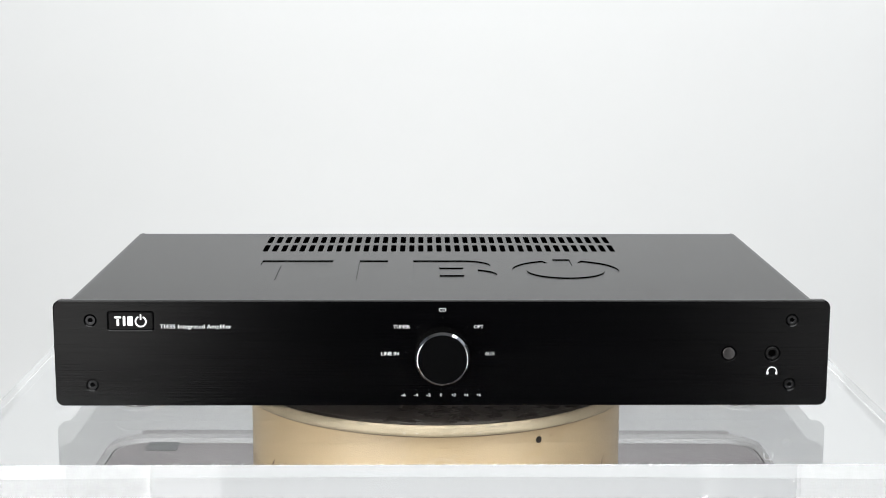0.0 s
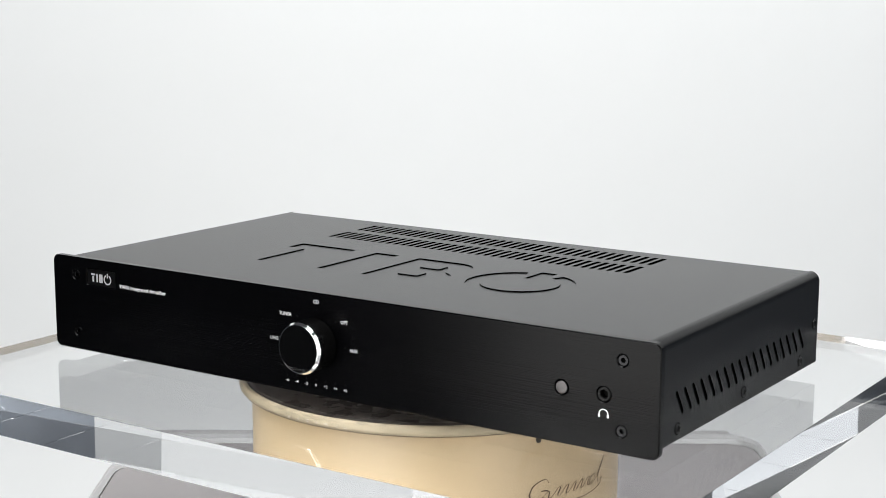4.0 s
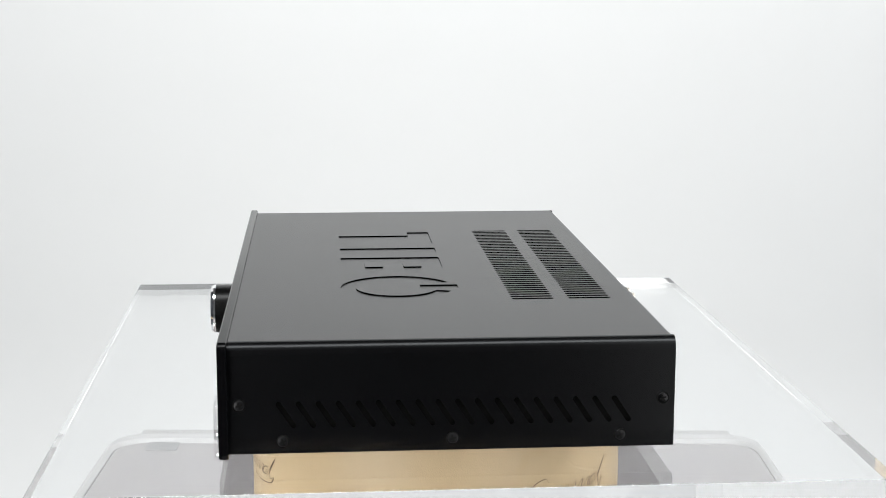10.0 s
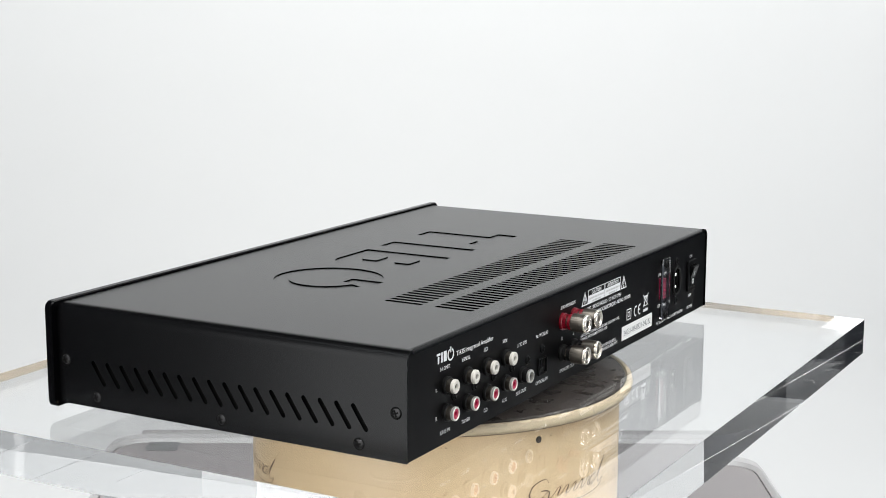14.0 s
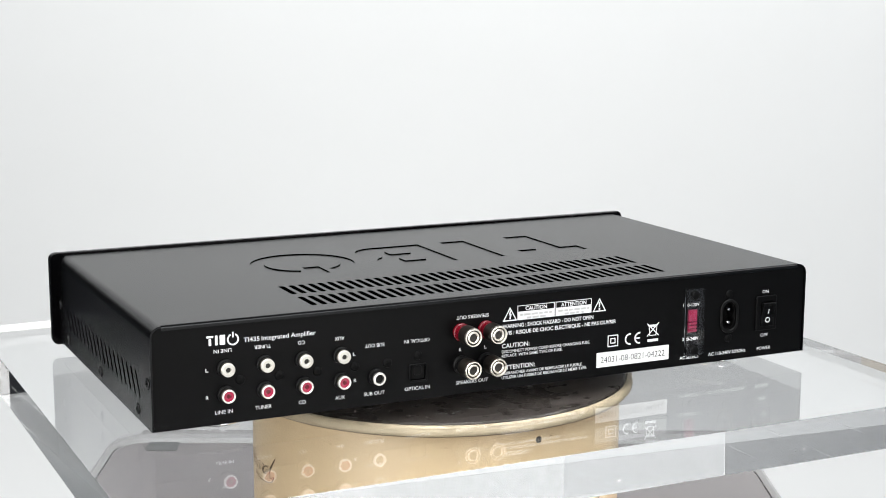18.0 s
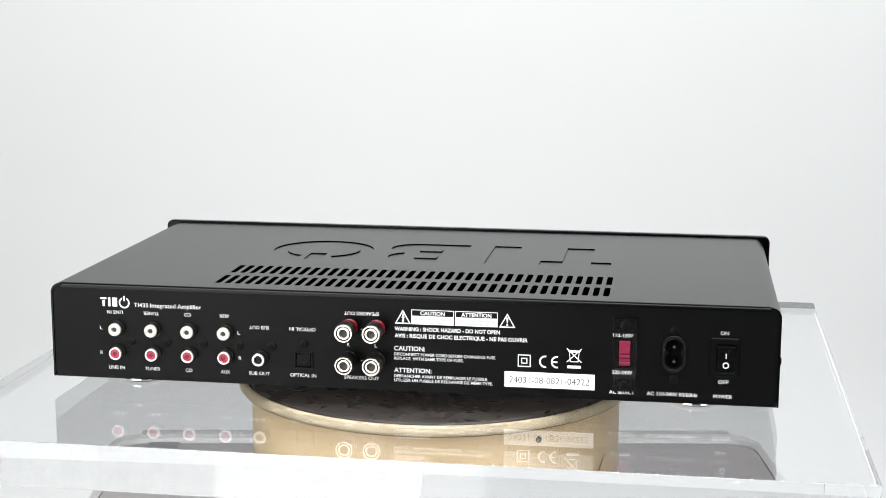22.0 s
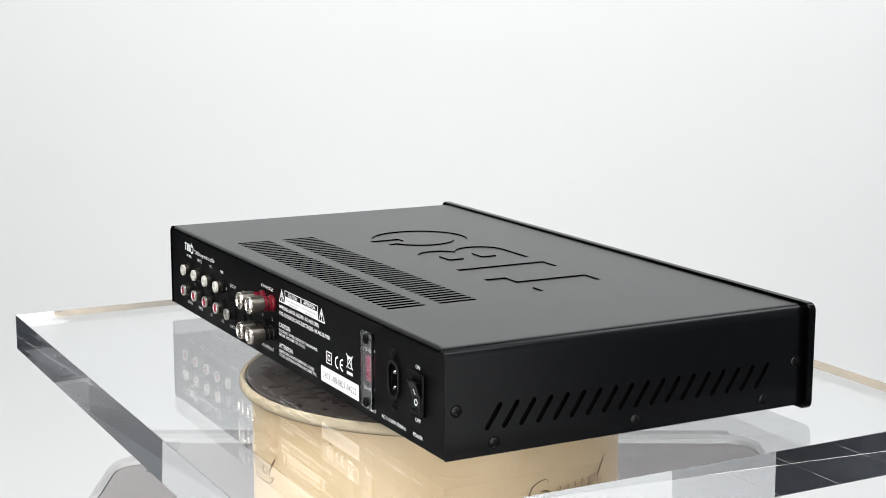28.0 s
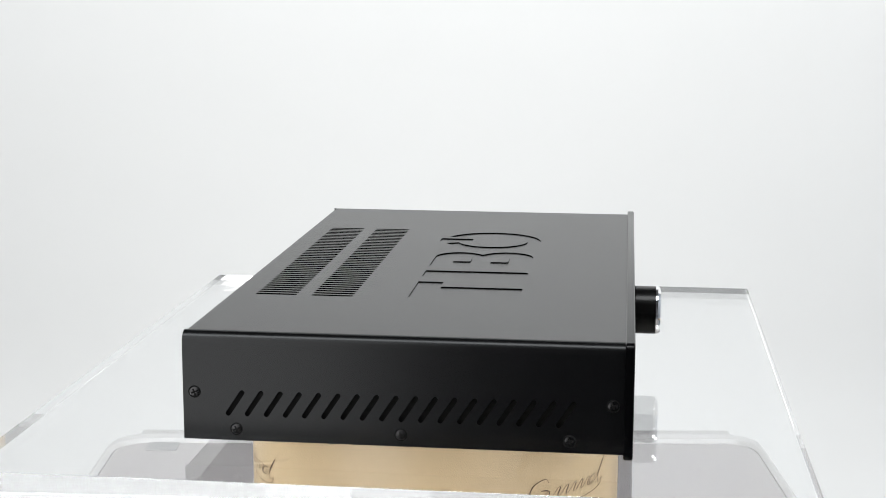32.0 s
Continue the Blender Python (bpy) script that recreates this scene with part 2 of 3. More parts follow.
def table():
    root = tagged(new("pedestal_table"), "mauve-grey topped pedestal table with a pale rounded edge", "table")
    y0, y1, hw = -0.30, 0.3055, 0.274
    cy, d = (y0 + y1) / 2, y1 - y0
    part("tabletop", moved(plate([round_rect(0, cy - 0.006, 2 * hw - 0.0150, d - 0.0270, 0.0245)], 0.02, 0.001), Matrix.Translation((0, 0, TABLE_Z - 0.02))), TABLETOP, root)
    part("edge_band", moved(plate([round_rect(0, cy, 2 * hw, d, 0.03), round_rect(0, cy - 0.006, 2 * hw - 0.014, d - 0.026, 0.025)], 0.024, 0.003), Matrix.Translation((0, 0, TABLE_Z - 0.021))), TABLERIM, root, "pale rounded edge band")
    # Plain grey strip just behind the table's back edge.
    part("back_strip", box(-hw + 0.02, hw - 0.02, y1 + 0.0005, y1 + 0.022, TABLE_Z - 0.02, TABLE_Z - 0.001, 0.001, 1), BACKSTRIP, root, "grey strip behind the back edge")
    part("skirt", box(-0.2, 0.2, cy - 0.24, cy + 0.24, -0.93, TABLE_Z - 0.021, 0.01), TABLERIM, root)
    part("plinth", box(-0.22, 0.22, cy - 0.26, cy + 0.26, -0.942, -0.92, 0.004), TABLERIM, root)
    tagged(part("sticker", moved(plate([round_rect(-0.228, 0.276, 0.026, 0.022, 0.002)], 0.0006), Matrix.Translation((0, 0, TABLE_Z))), STICK), "small dark square sticker on the tabletop", "sticker")
    return root


def flourish(parent, start, width, z, r):
    """A brown cursive flourish wrapped on the drum: a tall loop, small rounds, a tall end stroke and a tail under them, no letters."""
    keys = [(0.20, 0.78), (0.14, 0.98), (0.04, 0.80), (0.02, 0.40), (0.08, 0.06), (0.18, 0.12), (0.22, 0.42), (0.14, 0.44), (0.24, 0.36), (0.26, 0.02)]
    for k in range(5):
        u = 0.30 + 0.105 * k
        keys += [(u, 0.08), (u + 0.045, 0.42), (u + 0.075, 0.40), (u + 0.070, 0.08)]
    keys += [(0.86, 0.10), (0.90, 0.46), (0.82, 0.34), (0.84, 0.02), (0.92, 0.20), (1.02, 1.12), (0.96, 0.24), (1.00, -0.02), (1.06, 0.10), (1.02, -0.24), (0.80, -0.40), (0.55, -0.34)]
    pts = []
    for k in range(len(keys) - 1):
        p0, p1, p2, p3 = (Vector(keys[min(max(k + q, 0), len(keys) - 1)]) for q in (-1, 0, 1, 2))
        for f in range(7):
            t = f / 7
            p = 0.5 * ((2 * p1) + (p2 - p0) * t + (2 * p0 - 5 * p1 + 4 * p2 - p3) * t * t + (3 * p1 - p0 - 3 * p2 + p3) * t ** 3)
            v = 0.0125 * p.y
            pts.append((width * p.x + 0.42 * v, v))
    bm = bmesh.new()
    prev = None
    for k, (u, v) in enumerate(pts):
        q, p = pts[min(k + 1, len(pts) - 1)], pts[max(k - 1, 0)]
        t = Vector((q[0] - p[0], q[1] - p[1]))
        t = t.normalized() if t.length > 0 else Vector((1, 0))
        wide = 0.00022 + 0.00024 * max(0.0, -t.y)
        pair = []
        for s in (-1, 1):
            a = start + (u - s * wide * t.y) / r
            pair.append(bm.verts.new((r * math.sin(a), -r * math.cos(a), z + v + s * wide * t.x)))
        if prev:
            bm.faces.new((prev[0], pair[0], pair[1], prev[1]))
        prev = pair
    part("transfer_flourish", bm, BROWN, parent, "brown script-like transfer")


def drum():
    root = tagged(new("turntable_drum"), "old cream enamelled metal drum under the platter", "turntable")
    zt = -0.0262
    part("drum_wall", lathe([(0.1150, TABLE_Z + 0.0005), (0.1178, TABLE_Z + 0.003), (0.1178, zt - 0.0074), (0.1168, zt - 0.0068), (0.1165, zt - 0.0160), (0.0, zt - 0.0160)], 128), CREAM, root)
    part("rolled_rim", lathe([(0.1165, zt - 0.0064), (0.1230, zt - 0.0064), (0.1246, zt - 0.0060), (0.1257, zt - 0.0050), (0.1260, zt - 0.0036), (0.1257, zt - 0.0020), (0.1250, zt - 0.0007), (0.1240, zt), (0.1225, zt), (0.1215, zt - 0.002), (0.1215, zt - 0.006), (0.1165, zt - 0.0064)], 128), CREAMRIM, root, "worn rolled rim", smooth=60)
    part("rim_line", lathe([(0.1228, zt - 0.0067), (0.1243, zt - 0.0064), (0.1249, zt - 0.0060), (0.1243, zt - 0.0058), (0.1228, zt - 0.0062), (0.1228, zt - 0.0067)], 128), LINE, root, "dark joint line")
    part("worn_line", lathe([(0.1241, zt - 0.0003), (0.1248, zt - 0.0006), (0.1253, zt - 0.0012), (0.1256, zt - 0.0011), (0.1249, zt - 0.0002), (0.1241, zt + 0.0002), (0.1241, zt - 0.0003)], 128), WORN, root, "brown worn line on the rim")
    a = radians(30.5)
    m = Matrix.Translation((0.1177 * math.sin(a), -0.1177 * math.cos(a), zt - 0.0145)) @ pose(0, 0, 0, 90, 0, 30.5)
    # No hole is cut: a dark disc stands for the shade in it.
    part("screw_hole", moved(lathe([(0.0021, -0.001), (0.0020, 0.0002), (0.0012, 0.0005), (0, 0.0003)], 16), m), HOLE, root, "small screw hole, a dark disc for its shade")
    for az, wid in ((-90, 0.064), (26, 0.064), (146, 0.064)):
        flourish(root, radians(az), wid, -0.0775, 0.1180)
    rnd = random.Random(4)
    for k in range(18):
        az, zz, s = rnd.uniform(-75, 75), rnd.choice((rnd.uniform(-0.044, -0.039), rnd.uniform(-0.12, -0.045))), rnd.uniform(0.0002, 0.0005)
        m = Matrix.Translation((0.1177 * math.sin(radians(az)), -0.1177 * math.cos(radians(az)), zz)) @ pose(0, 0, 0, 90, 0, az)
        part("chip", moved(lathe([(s, -0.0003), (s * 0.8, 0.0002), (0, 0.00025)], 7), m @ Matrix.Diagonal((rnd.uniform(1, 2.4), 1, 1, 1))), BROWN, root)
    return root


table()
drum()


# ---- what turns: platter, slab, amplifier ----
def platter():
    root = tagged(new("platter"), "dark scratched turntable platter under clear slab", "platter")
    part("disc", lathe([(0, -0.0310), (0.119, -0.0310), (0.1208, -0.0304), (0.1210, -0.0262), (0.1200, -0.0254), (0.0, -0.0254)], 128), FELT, root)
    rnd = random.Random(11)
    for k in range(46):
        a, r = rnd.uniform(0, 2 * math.pi), rnd.uniform(0.085, 0.119)
        l, w = rnd.uniform(0.002, 0.010), rnd.uniform(0.00008, 0.00022)
        m = Matrix.Translation((r * math.cos(a), r * math.sin(a), -0.02535)) @ pose(0, 0, 0, 0, 0, math.degrees(a) + 90 + rnd.gauss(0, 35))
        part("scratch", moved(plate([round_rect(0, 0, l, w, w * 0.4, 1)], 0.00006), m), PALE, root)
    return root


def slab():
    bm = box(-0.2535, 0.2535, -0.2155, 0.2100, -0.0250, 0.0, 0.00010, 1)
    ob = part("acrylic_slab", bm, ACRYLIC, smooth=0)
    ob.visible_shadow = False
    rnd = random.Random(21)
    for k in range(10):
        front = k % 2 == 0
        u, v = rnd.uniform(-0.24, 0.24), rnd.uniform(-0.022, -0.001)
        m = (Matrix.Translation((u, -0.2156, v)) @ pose(0, 0, 0, 90, 0, 0)) if front else (Matrix.Translation((u, 0.2101, v)) @ pose(0, 0, 0, 90, 0, 180))
        l = rnd.uniform(0.0008, 0.0045)
        part("scuff", moved(plate([round_rect(0, 0, l, rnd.uniform(0.00015, 0.0004), 0.00006, 1)], 0.00005), m @ pose(0, 0, 0, 0, 0, rnd.uniform(-40, 40))), PALE, ob)
    return tagged(ob, "thick clear polished acrylic slab on the platter", "slab")


def cross_screw(parent, m, r=0.0028, material=BLACKSCREW):
    bm = lathe([(r, -0.0006), (r, 0.0002), (r * 0.92, 0.0006), (r * 0.6, 0.0008), (0, 0.0009)], 20)
    head = part("screw", moved(bm, m), material, parent)
    # Two dark plates laid on the head stand for the cross recess's shade.
    for a in (0, 90):
        part("cross_shade", moved(plate([round_rect(0, 0, r * 1.3, r * 0.32, r * 0.05, 1)], 0.0003), m @ pose(0, 0, 0.0007, 0, 0, a + 20)), INSIDE, head)
    return head


def socket_screw(parent, m):
    outer = circle(0, 0, 0.0029, 24)
    hexa = circle(0, 0, 0.0013, 6)
    head = part("screw", moved(plate([outer, hexa], 0.0022, 0.00025), m @ pose(0, 0, -0.0026)), STEEL, parent, "dark hexagon socket screw")
    part("socket", moved(plate([circle(0, 0, 0.0032, 20)], 0.0003), m @ pose(0, 0, -0.0030)), INSIDE, head)


def mark_shapes(s):
    """The maker's mark as plain blocks and a broken ring, s metres long, from u = 0 and v = 0 up."""
    h = s * 0.30
    bms = []
    for u0, u1, v0, v1 in ((0, 0.21, 0.78, 1.0), (0.065, 0.145, 0, 0.70), (0.26, 0.34, 0, 1), (0.40, 0.57, 0, 1)):
        bms.append(plate([round_rect((u0 + u1) / 2 * s, (v0 + v1) / 2 * h, (u1 - u0) * s, (v1 - v0) * h, 0.02 * s, 2)], 0.00012))
    ring, c, ro, ri = [], (0.81 * s, 0.45 * h), 0.185 * s, 0.135 * s
    for k in range(25):
        a = radians(115 + 310 * k / 24)
        ring.append((c[0] + ro * math.cos(a), c[1] + ro * math.sin(a)))
    for k in range(25):
        a = radians(425 - 310 * k / 24)
        ring.append((c[0] + ri * math.cos(a), c[1] + ri * math.sin(a)))
    bms.append(plate([ring], 0.00012))
    bms.append(plate([round_rect(c[0], c[1] + 0.14 * s, 0.05 * s, 0.17 * s, 0.008 * s, 2)], 0.00012))
    return joined(*bms)


def amplifier():
    root = tagged(new("amplifier"), "slim black hi-fi amplifier on round silver feet", "amplifier")
    hw, zb, zt, yf, yr = 0.2118, 0.0074, TOP_Z, -0.1204, 0.1053
    rb, th = 0.0060, 0.0010

    # --- cover: top with vents and sunken mark, bends, two sides ---
    hole = []
    for y0, y1 in ((0.0337, 0.0576), (0.0660, 0.0898)):
        for k in range(39):
            hole.append(round_rect(-0.1143 + 0.00602 * k, (y0 + y1) / 2, 0.0035, y1 - y0, 0.0013, 2))
    sunk = [[(-0.1125, 0.0025), (-0.1125, -0.0125), (-0.0995, -0.0125), (-0.0995, -0.0605), (-0.0815, -0.0605), (-0.0815, -0.0125), (-0.0675, -0.0125), (-0.0675, 0.0025)],
            round_rect(-0.0418, -0.0290, 0.0180, 0.0630, 0.0004, 1)]
    blk = [(-0.0168, -0.0605), (-0.0168, 0.0025), (0.0130, 0.0025)]
    blk += [(0.0150 + 0.0165 * math.cos(radians(a)), -0.0135 + 0.0160 * math.sin(radians(a))) for a in range(80, -61, -14)]
    blk += [(0.0170 + 0.0175 * math.cos(radians(a)), -0.0435 + 0.0170 * math.sin(radians(a))) for a in range(50, -91, -14)]
    sunk.append(blk)
    c, ro, ri = (0.0775, -0.0290), 0.0330, 0.0240
    ring = [(c[0] + ro * math.cos(radians(112 + 316 * k / 40)), c[1] + ro * math.sin(radians(112 + 316 * k / 40))) for k in range(41)]
    ring += [(c[0] + ri * math.cos(radians(428 - 316 * k / 40)), c[1] + ri * math.sin(radians(428 - 316 * k / 40))) for k in range(41)]
    sunk.append(ring)
    sunk.append(round_rect(c[0], -0.0045, 0.0110, 0.0220, 0.0003, 1))
    xw = hw - rb
    rim = [(-xw, yf), (xw, yf), (xw, yr - 0.0026), (-xw, yr - 0.0026)]
    top = moved(plate([rim] + hole + sunk, th), Matrix.Translation((0, 0, zt - th)))
    isles = [moved(plate([round_rect(0.0070, v, 0.0150, 0.0112, 0.0015, 3)], th), Matrix.Translation((0, 0, zt - th))) for v in (-0.0400, -0.0160)]
    bend = []
    for sx in (1, -1):
        bm = bmesh.new()
        ring0 = None
        for k in range(9):
            a = radians(90 * k / 8)
            row = [bm.verts.new((sx * (xw + r * math.sin(a)), y, zt - rb + r * math.cos(a))) for y in (yf, yr) for r in (rb, rb - th)]
            if ring0:
                for p, q in ((0, 2), (3, 1), (1, 0), (2, 3)):
                    bm.faces.new((ring0[p], ring0[q], row[q], row[p]))
            ring0 = row
        bmesh.ops.recalc_face_normals(bm, faces=bm.faces[:])
        bend.append(bm)
    lip = bmesh.new()
    ring0 = None
    rl = 0.0026
    prof = [(yr - rl + rl * math.sin(radians(a)), zt - rl + rl * math.cos(radians(a))) for a in range(0, 91, 15)] + [(yr - 0.0006, zt - 0.0028)]
    for k, (y, z) in enumerate(prof):
        row = [lip.verts.new((x, y, z)) for x in (-xw, xw)]
        if ring0:
            lip.faces.new((ring0[0], ring0[1], row[1], row[0]))
        ring0 = row
    bend.append(lip)
    sides = []
    for face, s in ((RIGHT, 1), (LEFT, -1)):
        slots = [stadium(s * (-0.0954 + 0.00998 * k), 0.0328, s * (-0.0880 + 0.00998 * k), 0.0217, 0.0027) for k in range(18)]
        rim = [(s * yf, zb), (s * yr, zb), (s * yr, zt - rb), (s * yf, zt - rb)]
        sides.append(moved(plate([rim] + slots, th), face @ pose(0, 0, -th)))
    bm = joined(top, *isles, *bend, *sides)
    bmesh.ops.recalc_face_normals(bm, faces=bm.faces[:])
    part("cover", bm, POWDER, root, "black powder-coated folded steel cover")
    part("mark_recess_floor", box(-0.118, 0.114, -0.064, 0.0095, zt - 0.0018, zt - 0.00065), POWDER, root)
    part("inner_lining", joined(box(-hw + 0.003, hw - 0.003, yf + 0.002, yr - 0.004, zb + 0.004, zb + 0.006),
                                box(-hw + 0.0026, -hw + 0.0032, yf + 0.002, yr - 0.004, zb + 0.002, zt - 0.006),
                                box(hw - 0.0032, hw - 0.0026, yf + 0.002, yr - 0.004, zb + 0.002, zt - 0.006)), INSIDE, root)
    part("base_pan", box(-hw + 0.0012, hw - 0.0012, yf + 0.001, yr - 0.001, zb - 0.0002, zb + 0.0012), PANEL, root)
    for face, s in ((RIGHT, 1), (LEFT, -1)):
        for y, z in ((-0.1150, 0.0326), (-0.0935, 0.0136), (-0.0080, 0.0136), (0.0775, 0.0136), (0.0992, 0.0326)):
            sc = cross_screw(root, on(face, s * y, z), 0.0027, SIDESCREW)
            # A flat dark ring gives the shade of the countersink.
            part("countersink_shade", moved(lathe([(0.0033, 0.0), (0.0033, 0.00015), (0.0026, 0.00015)], 20), on(face, s * y, z)), INSIDE, sc)

    # --- front plate and what is on it ---
    holes = [circle(u, v, 0.0031, 24) for u in (-0.1957, 0.1957) for v in (0.0541, 0.0171)]
    holes += [circle(0.1609, 0.0350, 0.0039, 28), circle(0.1854, 0.0350, 0.0040, 28), round_rect(-0.1733, 0.0538, 0.0250, 0.0103, 0.0012, 4)]
    fp = part("front_plate", moved(plate([round_rect(0.0003, 0.03525, 0.4332, 0.0605, 0.0044, 6)] + holes, 0.0048, 0.0006), on(FRONT, 0, 0, -0.0048)), BRUSHED, root, "black brushed aluminium front plate")
    for u in (-0.1957, 0.1957):
        for v in (0.0541, 0.0171):
            socket_screw(fp, on(FRONT, u, v))
    part("plate_backing", box(-0.205, 0.205, FRONT_Y + 0.0040, FRONT_Y + 0.0046, 0.012, 0.060), INSIDE, fp)
    badge = part("badge", moved(plate([round_rect(-0.1733, 0.0538, 0.0246, 0.0099, 0.0011, 4)], 0.0030, 0.0002), on(FRONT, 0, 0, -0.0034)), PANEL, fp, "black inset badge")
    part("badge_mark", moved(mark_shapes(0.0180), on(FRONT, -0.1823, 0.0510, -0.0004)), INLAY, badge, "silver-white block mark")
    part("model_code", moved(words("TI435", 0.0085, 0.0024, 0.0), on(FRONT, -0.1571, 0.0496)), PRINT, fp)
    part("lettering", moved(words("Integrated Amplifier", 0.0297, 0.0024, 0.0), on(FRONT, -0.1470, 0.0496)), PRINT, fp)
    for body, u, v, w, cap in (("CD", 0.0001, 0.0592, 0.0041, 0.0021), ("TUNER", -0.0226, 0.0496, 0.0093, 0.0021), ("OPT", 0.0203, 0.0496, 0.0053, 0.0021),
                               ("LINE IN", -0.0292, 0.0341, 0.0097, 0.0021), ("AUX", 0.0267, 0.0341, 0.0056, 0.0021)):
        part("lettering", moved(words(body, w, cap, 0.0), on(FRONT, u - w / 2, v)), PRINT, fp)
    for k, body in enumerate(("-6", "-4", "-2", "0", "+2", "+4", "+6")):
        w = 0.0011 if body == "0" else 0.0024
        part("lettering", moved(words(body, w, 0.0017, 0.004), on(FRONT, -0.0217 + 0.00705 * k - w / 2, 0.0104)), PRINT, fp)
        # Each pit is a dark disc, its shade put into the colour.
        part("pit_shade", moved(plate([circle(0, 0, 0.00045, 10)], 0.0001), on(FRONT, -0.0217 + 0.00705 * k, 0.0142)), INSIDE, fp)
    for a in (-88, -43, 0, 43, 88):
        u, v = 0.0002 + 0.0205 * math.sin(radians(a)), 0.0352 + 0.0205 * math.cos(radians(a))
        part("pit_shade", moved(plate([circle(0, 0, 0.00045, 10)], 0.0001), on(FRONT, u, v)), INSIDE, fp)
    kn = part("knob", moved(lathe([(0.0146, 0.0004), (0.0150, 0.0010), (0.0150, 0.0150), (0.0146, 0.0156), (0.0, 0.0156)], 64), on(FRONT, 0.0, 0.0358)), KNOBSIDE, root, "black round volume knob")
    part("knob_ring", moved(lathe([(0.01505, 0.0138), (0.01505, 0.0151), (0.0140, 0.01665), (0.01375, 0.0167), (0.01375, 0.0150), (0.01505, 0.0138)], 64), on(FRONT, 0, 0.0358)), CHROME, kn, "bright chrome chamfered ring")
    part("knob_cap", moved(lathe([(0.01375, 0.0155), (0.01375, 0.0164), (0.0, 0.0164)], 64), on(FRONT, 0, 0.0358)), GLOSS, kn, "glossy black cap")
    part("indicator_lens", moved(lathe([(0.0035, -0.003), (0.0035, 0.0), (0.0032, 0.0002), (0.0, 0.0003)], 32), on(FRONT, 0.1609, 0.0350)), LENS, fp, "round grey indicator lens")
    part("phones_socket", moved(lathe([(0.0038, -0.0030), (0.0038, -0.0004), (0.0034, 0.0), (0.0026, 0.0), (0.0022, -0.0006), (0.0021, -0.003)], 32), on(FRONT, 0.1854, 0.0350)), MATTE, fp, "round headphone socket")
    hp = []
    for k in range(17):
        a = radians(180 * k / 16)
        hp.append((0.0029 * math.cos(a), 0.0029 * math.sin(a)))
    for k in range(17):
        a = radians(180 - 180 * k / 16)
        hp.append((0.0023 * math.cos(a), 0.0023 * math.sin(a)))
    part("headphone_symbol", moved(joined(plate([hp], 0.00012), plate([round_rect(-0.0025, -0.0008, 0.0012, 0.0018, 0.0004, 2)], 0.00012), plate([round_rect(0.0025, -0.0008, 0.0012, 0.0018, 0.0004, 2)], 0.00012)), on(FRONT, 0.1855, 0.0246)), PRINT, fp)

    # --- rear panel and its sockets ---
    holes = [round_rect(0.1537, 0.0354, 0.0112, 0.0182, 0.0054, 5), round_rect(-0.0588, 0.0230, 0.0096, 0.0090, 0.0004, 1), round_rect(0.1260, 0.0349, 0.0076, 0.0156, 0.0004, 1)]
    rp = part("rear_panel", moved(plate([round_rect(0, (zb + zt) / 2, 2 * hw - 0.0024, zt - zb - 0.0024, 0.002, 4)] + holes, 0.0012), on(REAR, 0, 0, -0.0012)), PANEL, root, "black steel rear panel with white lettering")

    def say(body, x_left, x_right, z, cap, bold=0.008):
        part("lettering", moved(words(body, x_left - x_right, cap, bold), on(REAR, -x_left, z, 0.0001)), PRINT, rp)

    def upside(body, x, z, w, cap=0.0021):
        part("lettering", moved(words(body, w, cap, 0.008), on(REAR, -x + w / 2, z + cap / 2, 0.0001, 180)), PRINT, rp)

    def centred(body, x, z, w, cap=0.0021):
        say(body, x + w / 2, x - w / 2, z - cap / 2, cap)

    part("maker_mark", moved(mark_shapes(0.0180), on(REAR, -0.1813, 0.0508, 0.0001)), PRINT, rp, "white block mark")
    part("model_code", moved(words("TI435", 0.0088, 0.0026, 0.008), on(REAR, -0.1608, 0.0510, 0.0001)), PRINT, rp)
    say("Integrated Amplifier", 0.1508, 0.1199, 0.0510, 0.0026)
    xs = (0.1713, 0.1493, 0.1273, 0.1053)
    for x, body, w in zip(xs, ("LINE IN", "TUNER", "CD", "AUX"), (0.0098, 0.0093, 0.0042, 0.0057)):
        xt = x * 1.0095 - 0.0003
        upside(body, xt, 0.0474, w)
        centred(body, xt, 0.0141, w)
        cross_screw(rp, on(REAR, -(x - 0.0082), 0.0305), 0.0027)
        for z, cup in ((0.0380, WHITEPLASTIC), (0.0236, REDPLASTIC)):
            m = on(REAR, -x, z) @ Matrix.Diagonal((0.89, 0.89, 0.55, 1))
            j = part("phono_socket", moved(lathe([(0.0053, 0), (0.0053, 0.0030), (0.0048, 0.0036), (0.0040, 0.0036), (0, 0.0036)], 28), m), MATTE, rp)
            part("barrel", moved(lathe([(0.0043, 0.0034), (0.0043, 0.0078), (0.0040, 0.0082), (0, 0.0082)], 28), m), NICKEL, j, "dark plated barrel")
            if cup is WHITEPLASTIC:
                part("sleeve", moved(lathe([(0.0040, 0.0078), (0.0042, 0.0081), (0.0042, 0.0107), (0.0037, 0.0114), (0.0019, 0.0114), (0.0016, 0.0104), (0.0015, 0.0080)], 28), m), WHITEPLASTIC, j, "ivory white sleeve")
            else:
                part("sleeve", moved(lathe([(0.0040, 0.0082), (0.0042, 0.0086), (0.0042, 0.0109), (0.0039, 0.0114), (0.0034, 0.0114), (0.0031, 0.0108), (0.0031, 0.0082)], 28), m), SATIN, j, "bright silver sleeve")
                part("insert", moved(lathe([(0.0032, 0.0095), (0.0030, 0.0107), (0.0016, 0.0107), (0.0013, 0.0092)], 24), m), REDPLASTIC, j, "red insert")
